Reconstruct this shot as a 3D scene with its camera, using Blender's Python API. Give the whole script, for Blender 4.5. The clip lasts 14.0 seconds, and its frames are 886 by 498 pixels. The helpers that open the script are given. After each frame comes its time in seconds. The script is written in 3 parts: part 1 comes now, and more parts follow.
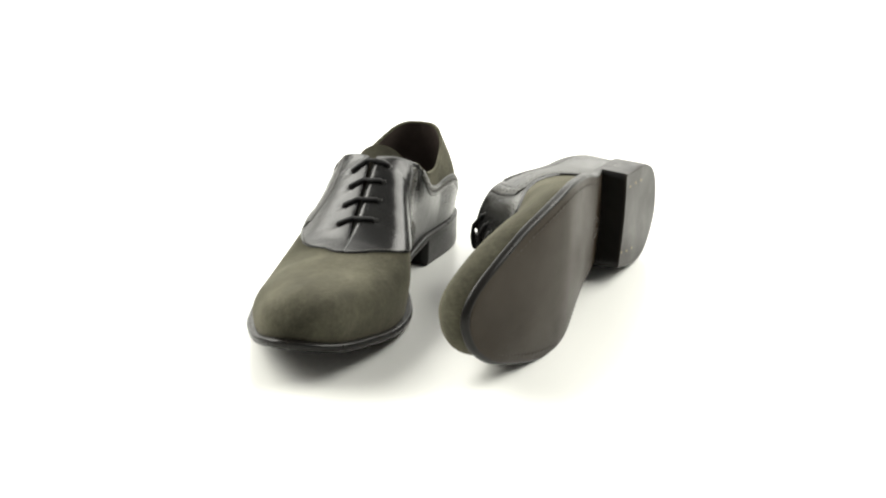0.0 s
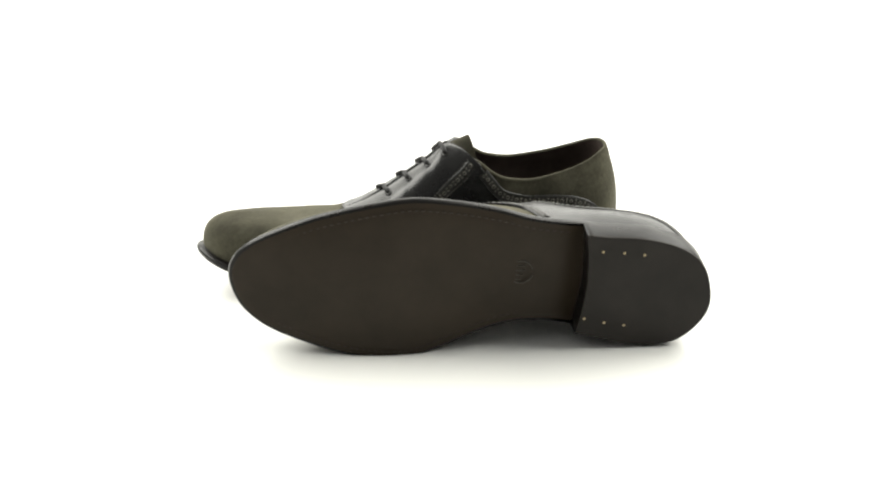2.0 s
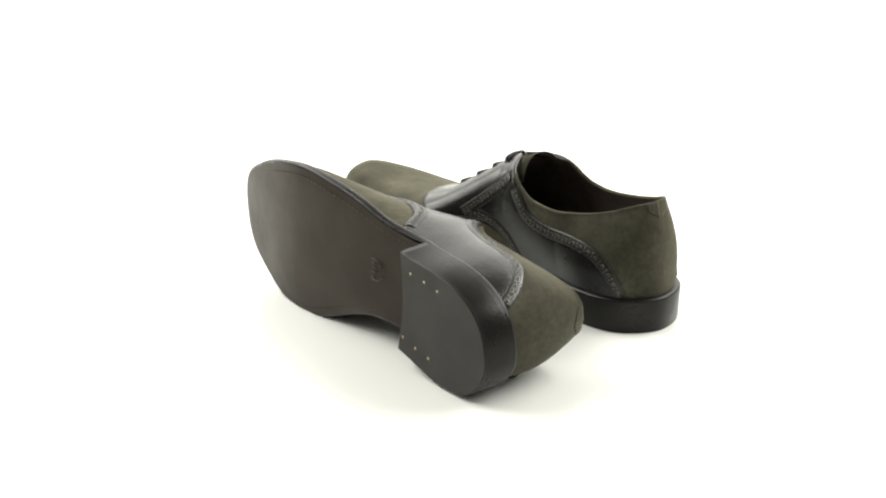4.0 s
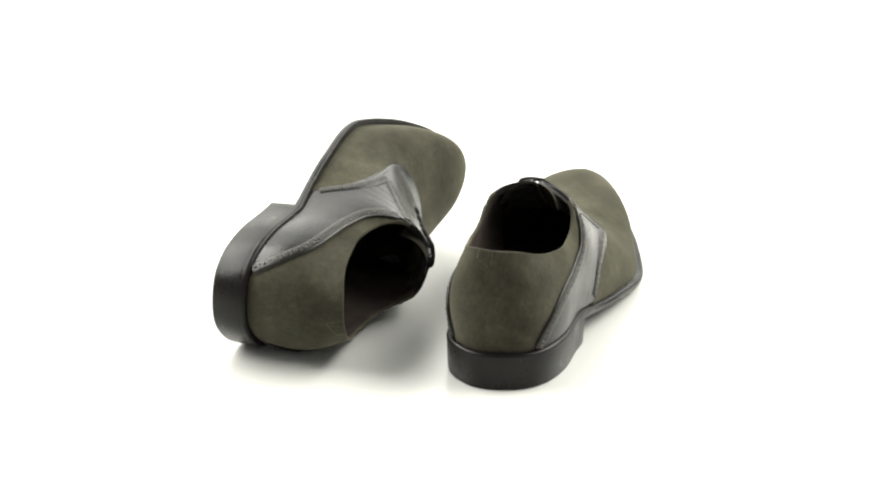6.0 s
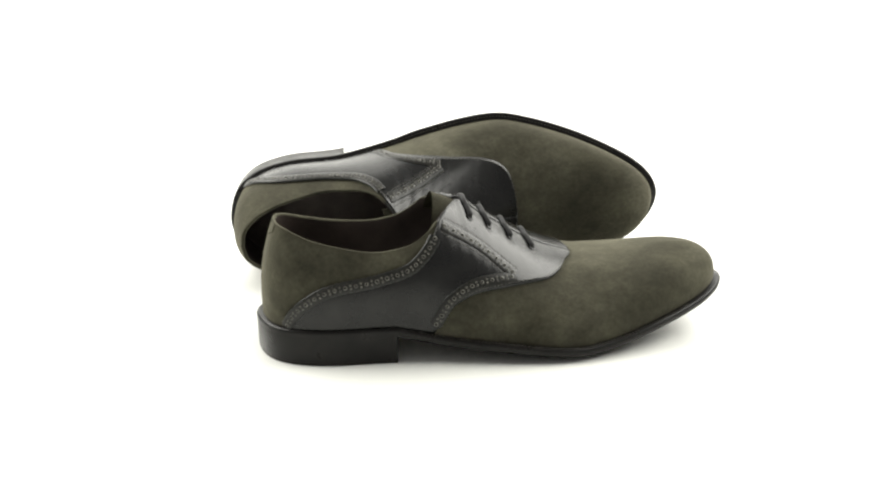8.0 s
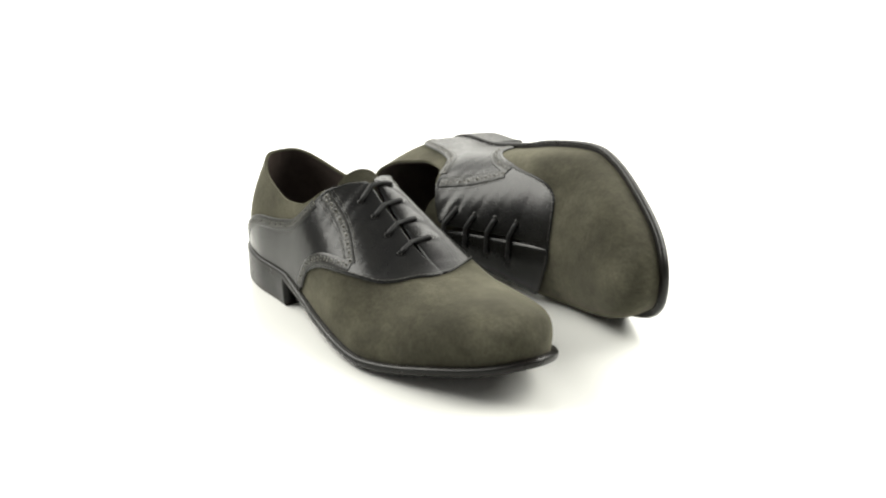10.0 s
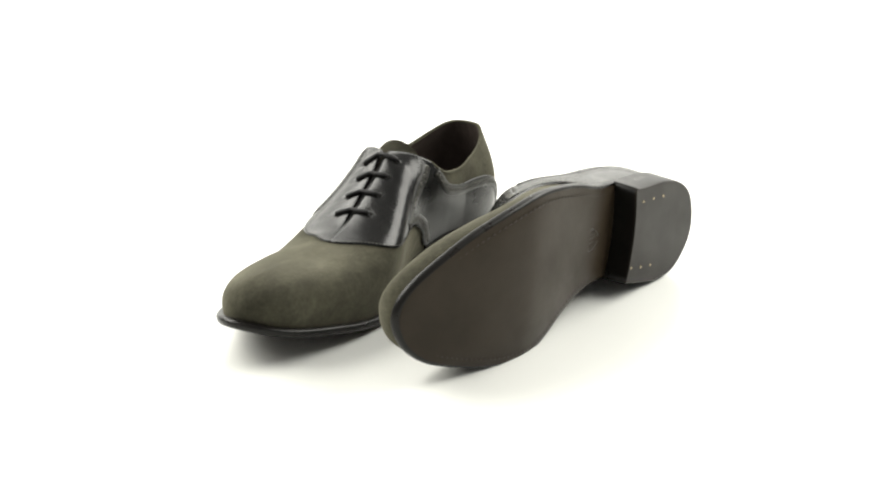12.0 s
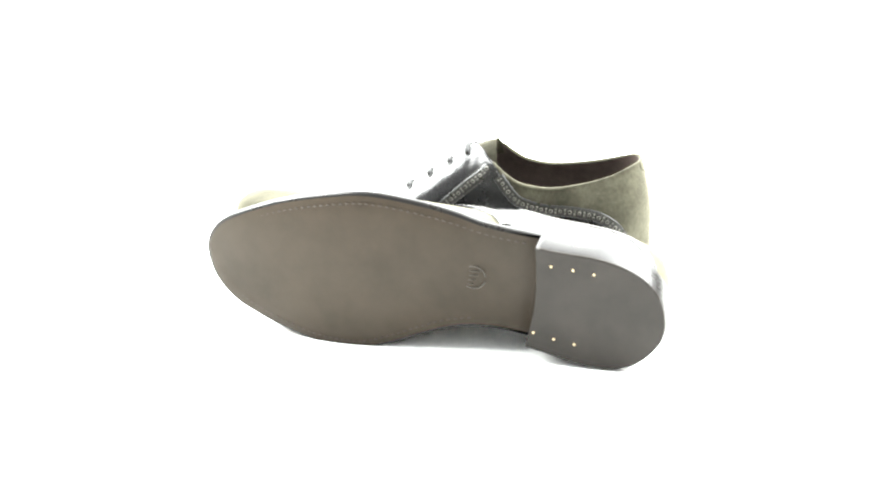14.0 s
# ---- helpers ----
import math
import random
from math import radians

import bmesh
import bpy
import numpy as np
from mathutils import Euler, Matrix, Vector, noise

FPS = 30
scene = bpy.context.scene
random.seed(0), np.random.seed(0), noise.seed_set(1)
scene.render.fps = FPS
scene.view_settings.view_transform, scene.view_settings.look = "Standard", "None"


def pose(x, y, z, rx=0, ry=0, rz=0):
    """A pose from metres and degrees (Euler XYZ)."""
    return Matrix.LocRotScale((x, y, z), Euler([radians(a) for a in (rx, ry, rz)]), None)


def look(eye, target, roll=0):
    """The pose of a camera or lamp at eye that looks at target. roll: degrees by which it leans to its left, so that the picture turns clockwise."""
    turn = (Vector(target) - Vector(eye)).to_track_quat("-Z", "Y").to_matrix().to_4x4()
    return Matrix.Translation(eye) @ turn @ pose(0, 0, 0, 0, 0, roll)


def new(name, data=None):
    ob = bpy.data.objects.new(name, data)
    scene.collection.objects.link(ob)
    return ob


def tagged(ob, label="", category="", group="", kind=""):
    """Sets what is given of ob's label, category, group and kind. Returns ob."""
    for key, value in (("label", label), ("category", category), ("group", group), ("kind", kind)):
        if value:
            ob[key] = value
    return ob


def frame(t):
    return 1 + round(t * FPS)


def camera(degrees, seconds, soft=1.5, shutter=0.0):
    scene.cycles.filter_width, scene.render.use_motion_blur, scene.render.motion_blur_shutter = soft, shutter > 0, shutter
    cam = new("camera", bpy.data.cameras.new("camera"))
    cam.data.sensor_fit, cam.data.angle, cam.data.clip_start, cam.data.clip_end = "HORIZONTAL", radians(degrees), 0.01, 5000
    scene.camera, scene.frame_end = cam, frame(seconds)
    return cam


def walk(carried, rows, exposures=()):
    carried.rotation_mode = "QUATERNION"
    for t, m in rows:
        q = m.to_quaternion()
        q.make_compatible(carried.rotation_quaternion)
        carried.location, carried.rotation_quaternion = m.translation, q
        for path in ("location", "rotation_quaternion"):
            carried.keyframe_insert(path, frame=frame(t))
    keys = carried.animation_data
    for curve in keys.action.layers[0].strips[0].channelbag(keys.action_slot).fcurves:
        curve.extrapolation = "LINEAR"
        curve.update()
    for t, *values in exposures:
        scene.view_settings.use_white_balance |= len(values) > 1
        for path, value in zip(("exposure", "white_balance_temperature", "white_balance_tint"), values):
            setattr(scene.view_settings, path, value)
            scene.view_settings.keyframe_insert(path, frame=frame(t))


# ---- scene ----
import functools

# ---------------------------------------------------------------- camera and walk
cam = camera(29.68, 14.0, soft=2.15)
EYE = Vector((0.0, -1.06, 0.4338))
CAM = Matrix.Translation(EYE) @ pose(0, 0, 0, 0, 0, 0.372) @ pose(0, 0, 0, 90 - 20.604, 0, 0)
walk(cam, [(0.0, CAM), (14.0, CAM)],
     exposures=[(0.0, 0.0, 6500, 10), (13.6, 0.0, 6500, 10), (13.7, 0.7, 6450, 10), (13.8, 1.4, 6350, 10), (13.9, 2.0, 6250, 10), (14.0, 2.55, 6150, 10)])

# turn of the display about the vertical axis: seconds, degrees
TURN = [(0.0, 0.0), (0.5, -15.7), (1.0, -31.5), (1.5, -46.9), (2.0, -61.4), (2.5, -75.7), (2.7, -81.5), (3.4, -101.8), (4.1, -122.2),
        (4.8, -142.8), (5.0, -148.9), (5.5, -164.4), (6.0, -180.4), (6.5, -196.6), (7.0, -212.6), (7.2, -219.0),
        (7.9, -241.0), (8.6, -263.2), (9.3, -285.3), (9.5, -291.8), (10.0, -308.4), (10.5, -324.8), (11.0, -341.0), (11.5, -357.4),
        (12.0, -374.5), (12.5, -391.5), (13.0, -408.0), (13.5, -424.5), (14.0, -440.3)]
STANDING = pose(-0.0209, 0.1479, 0.0, 0, 0, -107.56)
LYING = pose(0.1491, 0.1057, 0.0319, 0, 0, -112.56) @ pose(0, 0, 0, 0, -5.47, 0) @ pose(0, 0, 0, 88.20, 0, 0)

# ---------------------------------------------------------------- light
world = bpy.data.worlds.new("studio")
scene.world = world
world.use_nodes = True
world.node_tree.nodes["Background"].inputs[0].default_value = (1.0, 0.99, 0.97, 1)
world.node_tree.nodes["Background"].inputs[1].default_value = 0.31


def softbox(name, eye, target, w, h, watts):
    data = bpy.data.lights.new(name, "AREA")
    data.shape, data.size, data.size_y, data.energy, data.color = "RECTANGLE", w, h, watts, (1.0, 0.99, 0.92)
    ob = new(name, data)
    ob.matrix_world = look(eye, target)
    return ob


softbox("softbox_left", (-1.15, 0.35, 1.10), (0, 0.05, 0.05), 1.5, 1.0, 46)
softbox("softbox_right", (1.15, 0.35, 1.10), (0, 0.05, 0.05), 1.5, 1.0, 46)
softbox("softbox_back", (0.0, 1.90, 1.15), (0, 0.1, 0.10), 3.4, 2.0, 56)


# ---------------------------------------------------------------- materials
def nodes_of(name):
    m = bpy.data.materials.new(name)
    m.use_nodes = True
    nt = m.node_tree
    return m, nt, nt.nodes["Principled BSDF"]


def noise_node(nt, scale, detail=4.0, rough=0.55, stretch=None):
    tc = nt.nodes.new("ShaderNodeTexCoord")
    mp = nt.nodes.new("ShaderNodeMapping")
    if stretch:
        mp.inputs["Scale"].default_value = stretch
    nt.links.new(tc.outputs["Object"], mp.inputs[0])
    n = nt.nodes.new("ShaderNodeTexNoise")
    n.inputs["Scale"].default_value, n.inputs["Detail"].default_value, n.inputs["Roughness"].default_value = scale, detail, rough
    nt.links.new(mp.outputs[0], n.inputs["Vector"])
    return n


def ramp(nt, src, stops):
    r = nt.nodes.new("ShaderNodeValToRGB")
    while len(r.color_ramp.elements) < len(stops):
        r.color_ramp.elements.new(0.5)
    for e, (at, c) in zip(r.color_ramp.elements, stops):
        e.position, e.color = at, (*c, 1)
    nt.links.new(src, r.inputs[0])
    return r


def mix(nt, a, b, fac, mode="MULTIPLY"):
    m = nt.nodes.new("ShaderNodeMix")
    m.data_type, m.blend_type = "RGBA", mode
    if isinstance(fac, float):
        m.inputs[0].default_value = fac
    else:
        nt.links.new(fac, m.inputs[0])
    nt.links.new(a, m.inputs[6])
    nt.links.new(b, m.inputs[7])
    return m.outputs[2]


def suede_material():
    m, nt, bs = nodes_of("olive_suede")
    big = noise_node(nt, 22, 4, 0.55)
    col = ramp(nt, big.outputs[0], [(0.34, (0.0330, 0.0314, 0.0218)), (0.50, (0.049, 0.0466, 0.0326)), (0.62, (0.066, 0.0628, 0.0452)), (0.74, (0.096, 0.0915, 0.0670))])
    brushed = noise_node(nt, 60, 5, 0.65, (0.7, 1.0, 1.0))
    streak = ramp(nt, brushed.outputs[0], [(0.32, (0.69, 0.69, 0.69)), (0.68, (1.20, 1.20, 1.17))])
    nap = noise_node(nt, 460, 4, 0.75, (0.8, 1, 0.7))
    fine = ramp(nt, nap.outputs[0], [(0.3, (0.74, 0.74, 0.74)), (0.7, (1.15, 1.15, 1.15))])
    c = mix(nt, col.outputs[0], streak.outputs[0], 1.0)
    nt.links.new(mix(nt, c, fine.outputs[0], 1.0), bs.inputs["Base Color"])
    bs.inputs["Roughness"].default_value = 0.95
    bs.inputs["Specular IOR Level"].default_value = 0.10
    bs.inputs["Sheen Weight"].default_value = 0.20
    bs.inputs["Sheen Roughness"].default_value = 0.5
    bs.inputs["Sheen Tint"].default_value = (0.80, 0.76, 0.58, 1)
    b1 = nt.nodes.new("ShaderNodeBump")
    b1.inputs["Strength"].default_value, b1.inputs["Distance"].default_value = 0.4, 0.0007
    nt.links.new(nap.outputs[0], b1.inputs["Height"])
    creases = noise_node(nt, 40, 3, 0.5)
    b2 = nt.nodes.new("ShaderNodeBump")
    b2.inputs["Strength"].default_value, b2.inputs["Distance"].default_value = 0.2, 0.004
    nt.links.new(creases.outputs[0], b2.inputs["Height"])
    nt.links.new(b1.outputs[0], b2.inputs["Normal"])
    nt.links.new(b2.outputs[0], bs.inputs["Normal"])
    return m


def leather_material(name, dark, light, rough, coat=0.3, scale=38.0, spec=0.5, wave=0.0):
    m, nt, bs = nodes_of(name)
    big = noise_node(nt, scale, 5, 0.6)
    col = ramp(nt, big.outputs[0], [(0.32, dark), (0.72, light)])
    nt.links.new(col.outputs[0], bs.inputs["Base Color"])
    rg = ramp(nt, big.outputs[0], [(0.3, (rough + 0.10,) * 3), (0.7, (rough - 0.06,) * 3)])
    nt.links.new(rg.outputs[0], bs.inputs["Roughness"])
    bs.inputs["Specular IOR Level"].default_value = spec
    bs.inputs["Coat Weight"].default_value = coat
    bs.inputs["Coat Roughness"].default_value = 0.2
    grain = noise_node(nt, 800, 3, 0.6)
    b1 = nt.nodes.new("ShaderNodeBump")
    b1.inputs["Strength"].default_value, b1.inputs["Distance"].default_value = 0.2, 0.0005
    nt.links.new(grain.outputs[0], b1.inputs["Height"])
    last = b1
    if wave:
        soft = noise_node(nt, 34, 3, 0.5)
        b2 = nt.nodes.new("ShaderNodeBump")
        b2.inputs["Strength"].default_value, b2.inputs["Distance"].default_value = wave, 0.002
        nt.links.new(soft.outputs[0], b2.inputs["Height"])
        nt.links.new(b1.outputs[0], b2.inputs["Normal"])
        last = b2
    nt.links.new(last.outputs[0], bs.inputs["Normal"])
    if coat:
        nt.links.new(last.outputs[0], bs.inputs["Coat Normal"])
    return m


SUEDE = suede_material()
LEATHER = leather_material("black_leather", (0.005, 0.005, 0.005), (0.014, 0.014, 0.013), 0.20, 0.0, 38.0, 0.31, 0.09)
TRIM = leather_material("grey_leather_trim", (0.006, 0.006, 0.005), (0.018, 0.0177, 0.0145), 0.30, 0.0, 260.0, 0.33)
EDGE = leather_material("black_sole_edge", (0.004, 0.0037, 0.0033), (0.010, 0.0088, 0.0076), 0.30, 0.0, 60.0, 0.21)
SOLE = leather_material("brown_sole_leather", (0.0186, 0.0134, 0.0079), (0.0276, 0.0199, 0.0121), 0.42, 0.0, 18.0, 0.17)
TOPPIECE = leather_material("brown_heel_rubber", (0.009, 0.0072, 0.0056), (0.015, 0.012, 0.0095), 0.36, 0.0, 26.0, 0.20)
LINING = leather_material("dark_brown_lining", (0.040, 0.031, 0.026), (0.075, 0.059, 0.050), 0.6, 0.0, 38.0, 0.3)
LACE = leather_material("black_waxed_lace", (0.003, 0.003, 0.003), (0.008, 0.008, 0.008), 0.6, 0.0, 400.0, 0.3)
HOLE = leather_material("pale_hole_rim", (0.068, 0.066, 0.055), (0.19, 0.184, 0.155), 0.4, 0.0, 300.0)
# near-black colour that stands in for the shade inside the punched holes
DARK = leather_material("painted_hole_shade", (0.002, 0.002, 0.002), (0.004, 0.004, 0.004), 0.8, 0.0, 38.0, 0.2)
THREAD = leather_material("brown_thread", (0.014, 0.0088, 0.0055), (0.025, 0.0165, 0.0105), 0.42, 0.0, 200.0, 0.3)
SEAMTHREAD = leather_material("grey_seam_thread", (0.035, 0.034, 0.029), (0.085, 0.082, 0.070), 0.6, 0.0, 200.0, 0.3)
STAMP = leather_material("grey_sole_stamp", (0.030, 0.026, 0.020), (0.050, 0.044, 0.036), 0.5, 0.0, 300.0, 0.3)


def brass_material():
    m, nt, bs = nodes_of("brass_nail")
    bs.inputs["Base Color"].default_value = (0.38, 0.31, 0.19, 1)
    bs.inputs["Metallic"].default_value, bs.inputs["Roughness"].default_value = 0.8, 0.4
    return m


def white_material():
    m, nt, bs = nodes_of("white_sweep")
    n = noise_node(nt, 3, 3)
    c = ramp(nt, n.outputs[0], [(0.3, (0.74, 0.745, 0.715)), (0.7, (0.77, 0.775, 0.745))])
    nt.links.new(c.outputs[0], bs.inputs["Base Color"])
    bs.inputs["Roughness"].default_value = 0.28
    return m


BRASS, WHITE = brass_material(), white_material()


# ---------------------------------------------------------------- helpers for meshes
def part(name, bm, material, parent, label=""):
    me = bpy.data.meshes.new(name)
    bmesh.ops.recalc_face_normals(bm, faces=bm.faces[:])
    for f in bm.faces:
        f.smooth = len(f.verts) <= 6
    bm.to_mesh(me)
    bm.free()
    me.materials.append(material)
    ob = new(name, me)
    if parent:
        ob.parent = parent
    return tagged(ob, label=label)


def grid_into(bm, pts, close=False):
    """Quads over a table of points (rows of equal length)."""
    vs = [[bm.verts.new(p) for p in row] for row in pts]
    n = len(vs)
    for i in range(n if close else n - 1):
        a, b = vs[i], vs[(i + 1) % n]
        for k in range(len(a) - 1):
            bm.faces.new((a[k], a[k + 1], b[k + 1], b[k]))
    return vs


def weld(bm, d=2e-5):
    bmesh.ops.remove_doubles(bm, verts=bm.verts[:], dist=d)
    bmesh.ops.dissolve_degenerate(bm, dist=1e-6, edges=bm.edges[:])


def tube_into(bm, path, r, sides=8, flat=1.0, up=Vector((0, 0, 1))):
    rings = []
    for i, p in enumerate(path):
        t = (path[min(i + 1, len(path) - 1)] - path[max(i - 1, 0)]).normalized()
        a = t.cross(up).normalized()
        b = a.cross(t).normalized()
        rings.append([p + a * math.cos(2 * math.pi * k / sides) * r + b * math.sin(2 * math.pi * k / sides) * r * flat for k in range(sides + 1)])
    grid_into(bm, rings)
    for ring in (rings[0], rings[-1]):
        bm.faces.new([bm.verts.new(p) for p in ring[:-1]])
    weld(bm)


def interp(x, table):
    """Smooth (monotone cubic) reading of a table of (x, y)."""
    if x <= table[0][0]:
        return table[0][1]
    if x >= table[-1][0]:
        return table[-1][1]
    xs, ys = [a for a, _ in table], [b for _, b in table]
    d = [(ys[i + 1] - ys[i]) / (xs[i + 1] - xs[i]) for i in range(len(xs) - 1)]

    def slope(i):
        if i == 0:
            return d[0]
        if i == len(xs) - 1:
            return d[-1]
        return 0.0 if d[i - 1] * d[i] <= 0 else 2 * d[i - 1] * d[i] / (d[i - 1] + d[i])
    i = max(k for k in range(len(xs) - 1) if xs[k] <= x)
    h = xs[i + 1] - xs[i]
    u = (x - xs[i]) / h
    return ((1 + 2 * u) * (1 - u) ** 2 * ys[i] + u * (1 - u) ** 2 * h * slope(i) + u * u * (3 - 2 * u) * ys[i + 1] + u * u * (u - 1) * h * slope(i + 1))


def smooth01(a, b, x):
    u = min(1, max(0, (x - a) / (b - a)))
    return u * u * (3 - 2 * u)


# ---------------------------------------------------------------- the form of the shoe (a right shoe, toe along +x, inner side +y)
LENGTH, HEEL, BREAST, SPRING = 0.305, 0.0180, 0.282, 0.0255
EDGE_IN = [(0.0, 0.007), (0.02, 0.061), (0.07, 0.104), (0.15, 0.116), (0.26, 0.100), (0.36, 0.087), (0.43, 0.095), (0.50, 0.124), (0.56, 0.153), (0.62, 0.175), (0.70, 0.180), (0.78, 0.173), (0.86, 0.156), (0.92, 0.136), (0.965, 0.105), (0.99, 0.067), (0.998, 0.030)]
EDGE_OUT = [(0.0, 0.007), (0.02, -0.065), (0.07, -0.108), (0.15, -0.127), (0.26, -0.128), (0.38, -0.142), (0.46, -0.160), (0.56, -0.174), (0.645, -0.176), (0.72, -0.158), (0.80, -0.129), (0.86, -0.101), (0.92, -0.067), (0.96, -0.038), (0.987, -0.006), (0.998, 0.030)]


def edge_path(n=400):
    """The sole's outline, each side resampled by its length from heel to toe."""
    loop = [Vector((x * LENGTH, y * LENGTH)) for x, y in EDGE_IN] + [Vector((x * LENGTH, y * LENGTH)) for x, y in EDGE_OUT[-2:0:-1]]
    N, half = len(loop), len(EDGE_IN) - 1
    fine = []
    for i in range(N):
        a, b, c, d = loop[i - 1], loop[i], loop[(i + 1) % N], loop[(i + 2) % N]
        for k in range(24):
            u = k / 24
            fine.append(0.5 * (2 * b + (c - a) * u + (2 * a - 5 * b + 4 * c - d) * u * u + (3 * b - a - 3 * c + d) * u ** 3))
    inner, outer = fine[:half * 24 + 1], [fine[0]] + fine[:half * 24 - 1:-1]
    sides = {}
    for key, pl in ((1, inner), (-1, outer)):
        acc = [0.0]
        for a, b in zip(pl, pl[1:]):
            acc.append(acc[-1] + (b - a).length)
        out, j = [], 0
        for i in range(n + 1):
            s = acc[-1] * i / n
            while j < len(acc) - 2 and acc[j + 1] < s:
                j += 1
            out.append(pl[j].lerp(pl[j + 1], (s - acc[j]) / max(1e-9, acc[j + 1] - acc[j])))
        sides[key] = out
    return sides


EDGES = edge_path()


def outline_at(side, w):
    """The outline at w, evened over a short stretch."""
    pl = EDGES[side]
    reach = 0.004 * min(1, max(0, w) / 0.03, max(0, 1 - w) / 0.03)
    total = Vector((0, 0))
    for k in (-2, -1, 0, 1, 2):
        f = min(1, max(0, w + k * reach / 2)) * (len(pl) - 1)
        i = min(len(pl) - 2, int(f))
        total += pl[i].lerp(pl[i + 1], f - i) * 0.2
    return total


def edge(side, w, inset=0.0):
    """Point of the outline at w (0 heel, 1 toe), moved inwards."""
    p = outline_at(side, w)
    if inset:
        t = (outline_at(side, w + 0.011) - outline_at(side, w - 0.011)).normalized()
        if w < 0.01:
            t = t.lerp(Vector((0, side)), 1 - w / 0.01).normalized()
        if w > 0.99:
            t = t.lerp(Vector((0, -side)), (w - 0.99) / 0.01).normalized()
        p = p + Vector((t.y, -t.x)) * side * inset
    return p


def sole_z(x, lift=1.0):
    """Height of the sole's underside along the shoe; its rim lies a little higher than its middle."""
    s = x / LENGTH
    up = 0.0032 * lift * smooth01(0.36, 0.52, s) * (1 - smooth01(0.80, 0.98, s))
    if s < 0.66:
        return HEEL * min(1, max(0, (0.66 - s) / 0.38)) ** 1.6 + up
    return SPRING * max(0, (s - 0.66) / 0.34) ** 1.6 + up


THICK = 0.0056


def under(x):
    """Height of the sole's face along its stitched channel."""
    return sole_z(x) - 0.36 * (sole_z(x) - sole_z(x, 0.0)) - 0.0004


# upper edge of the upper: topline of the opening, then the ridge over the instep to the toe: w, x, half width, z (mm)
RIM = [(0.0, 11.5, 0, 85.2), (0.03, 13, 8, 85.1), (0.07, 18, 15, 83.7), (0.14, 33, 23, 78), (0.20, 52, 27.3, 73.2), (0.265, 74, 30.5, 70.3), (0.32, 92, 30.5, 72.8), (0.36, 103, 29.5, 78.8),
       (0.385, 109, 28, 83.8), (0.41, 115.5, 21, 88.6), (0.43, 121, 11, 91.3), (0.45, 127, 2.6, 91.8), (0.49, 140, 1.6, 82.4), (0.54, 157, 1.4, 71.5), (0.59, 174, 1.2, 61.2), (0.64, 190, 0.2, 54.0), (0.69, 204, 0, 50.4), (0.75, 221, 0, 50.0), (0.81, 238, 0, 50.8),
       (0.88, 255, 0, 52.3), (0.95, 269, 0, 53.3), (1.0, 274, 0, 53.4)]
RX, RY, RZ = [(r[0], r[1]) for r in RIM], [(r[0], r[2]) for r in RIM], [(r[0], r[3]) for r in RIM]
MIDLINE = [(0, 0), (60, 1.5), (120, 4.5), (170, 8), (200, 11), (240, 12.5), (272, 12.5), (305, 12.5)]


def rim(side, w):
    x = interp(w, RX)
    return Vector((x, interp(x, MIDLINE) + side * interp(w, RY), interp(w, RZ))) / 1000


def upper(side, w, v, out=0.0):
    """The upper's surface: v from the welt (0) to the rim or ridge (1)."""
    p = upper_raw(side, w, v)
    if out:
        e = 0.004
        wa, wb = max(0.0, w - e), min(1.0, w + e)
        va, vb = max(0.0, v - 0.02), min(1.0, v + 0.02)
        n = (upper_raw(side, wb, v) - upper_raw(side, wa, v)).cross(upper_raw(side, w, vb) - upper_raw(side, w, va)) * -side
        if w < 0.004:
            n = Vector((n.x, 0, n.z))
        p = p + n.normalized() * out
    return p


def upper_raw(side, w, v):
    """The bare surface, evened out lengthwise where the quarters turn into the instep."""
    p = upper_bare(side, w, v)
    ease = smooth01(0.28, 0.36, w) * (1 - smooth01(0.54, 0.66, w))
    if ease < 0.01 or v > 0.999:
        return p
    total = Vector((0, 0, 0))
    for d, k in ((-0.044, 0.13), (-0.022, 0.22), (0.0, 0.30), (0.022, 0.22), (0.044, 0.13)):
        total += upper_bare(side, w + d * ease, v) * k
    return p.lerp(total, 1 - v ** 6)


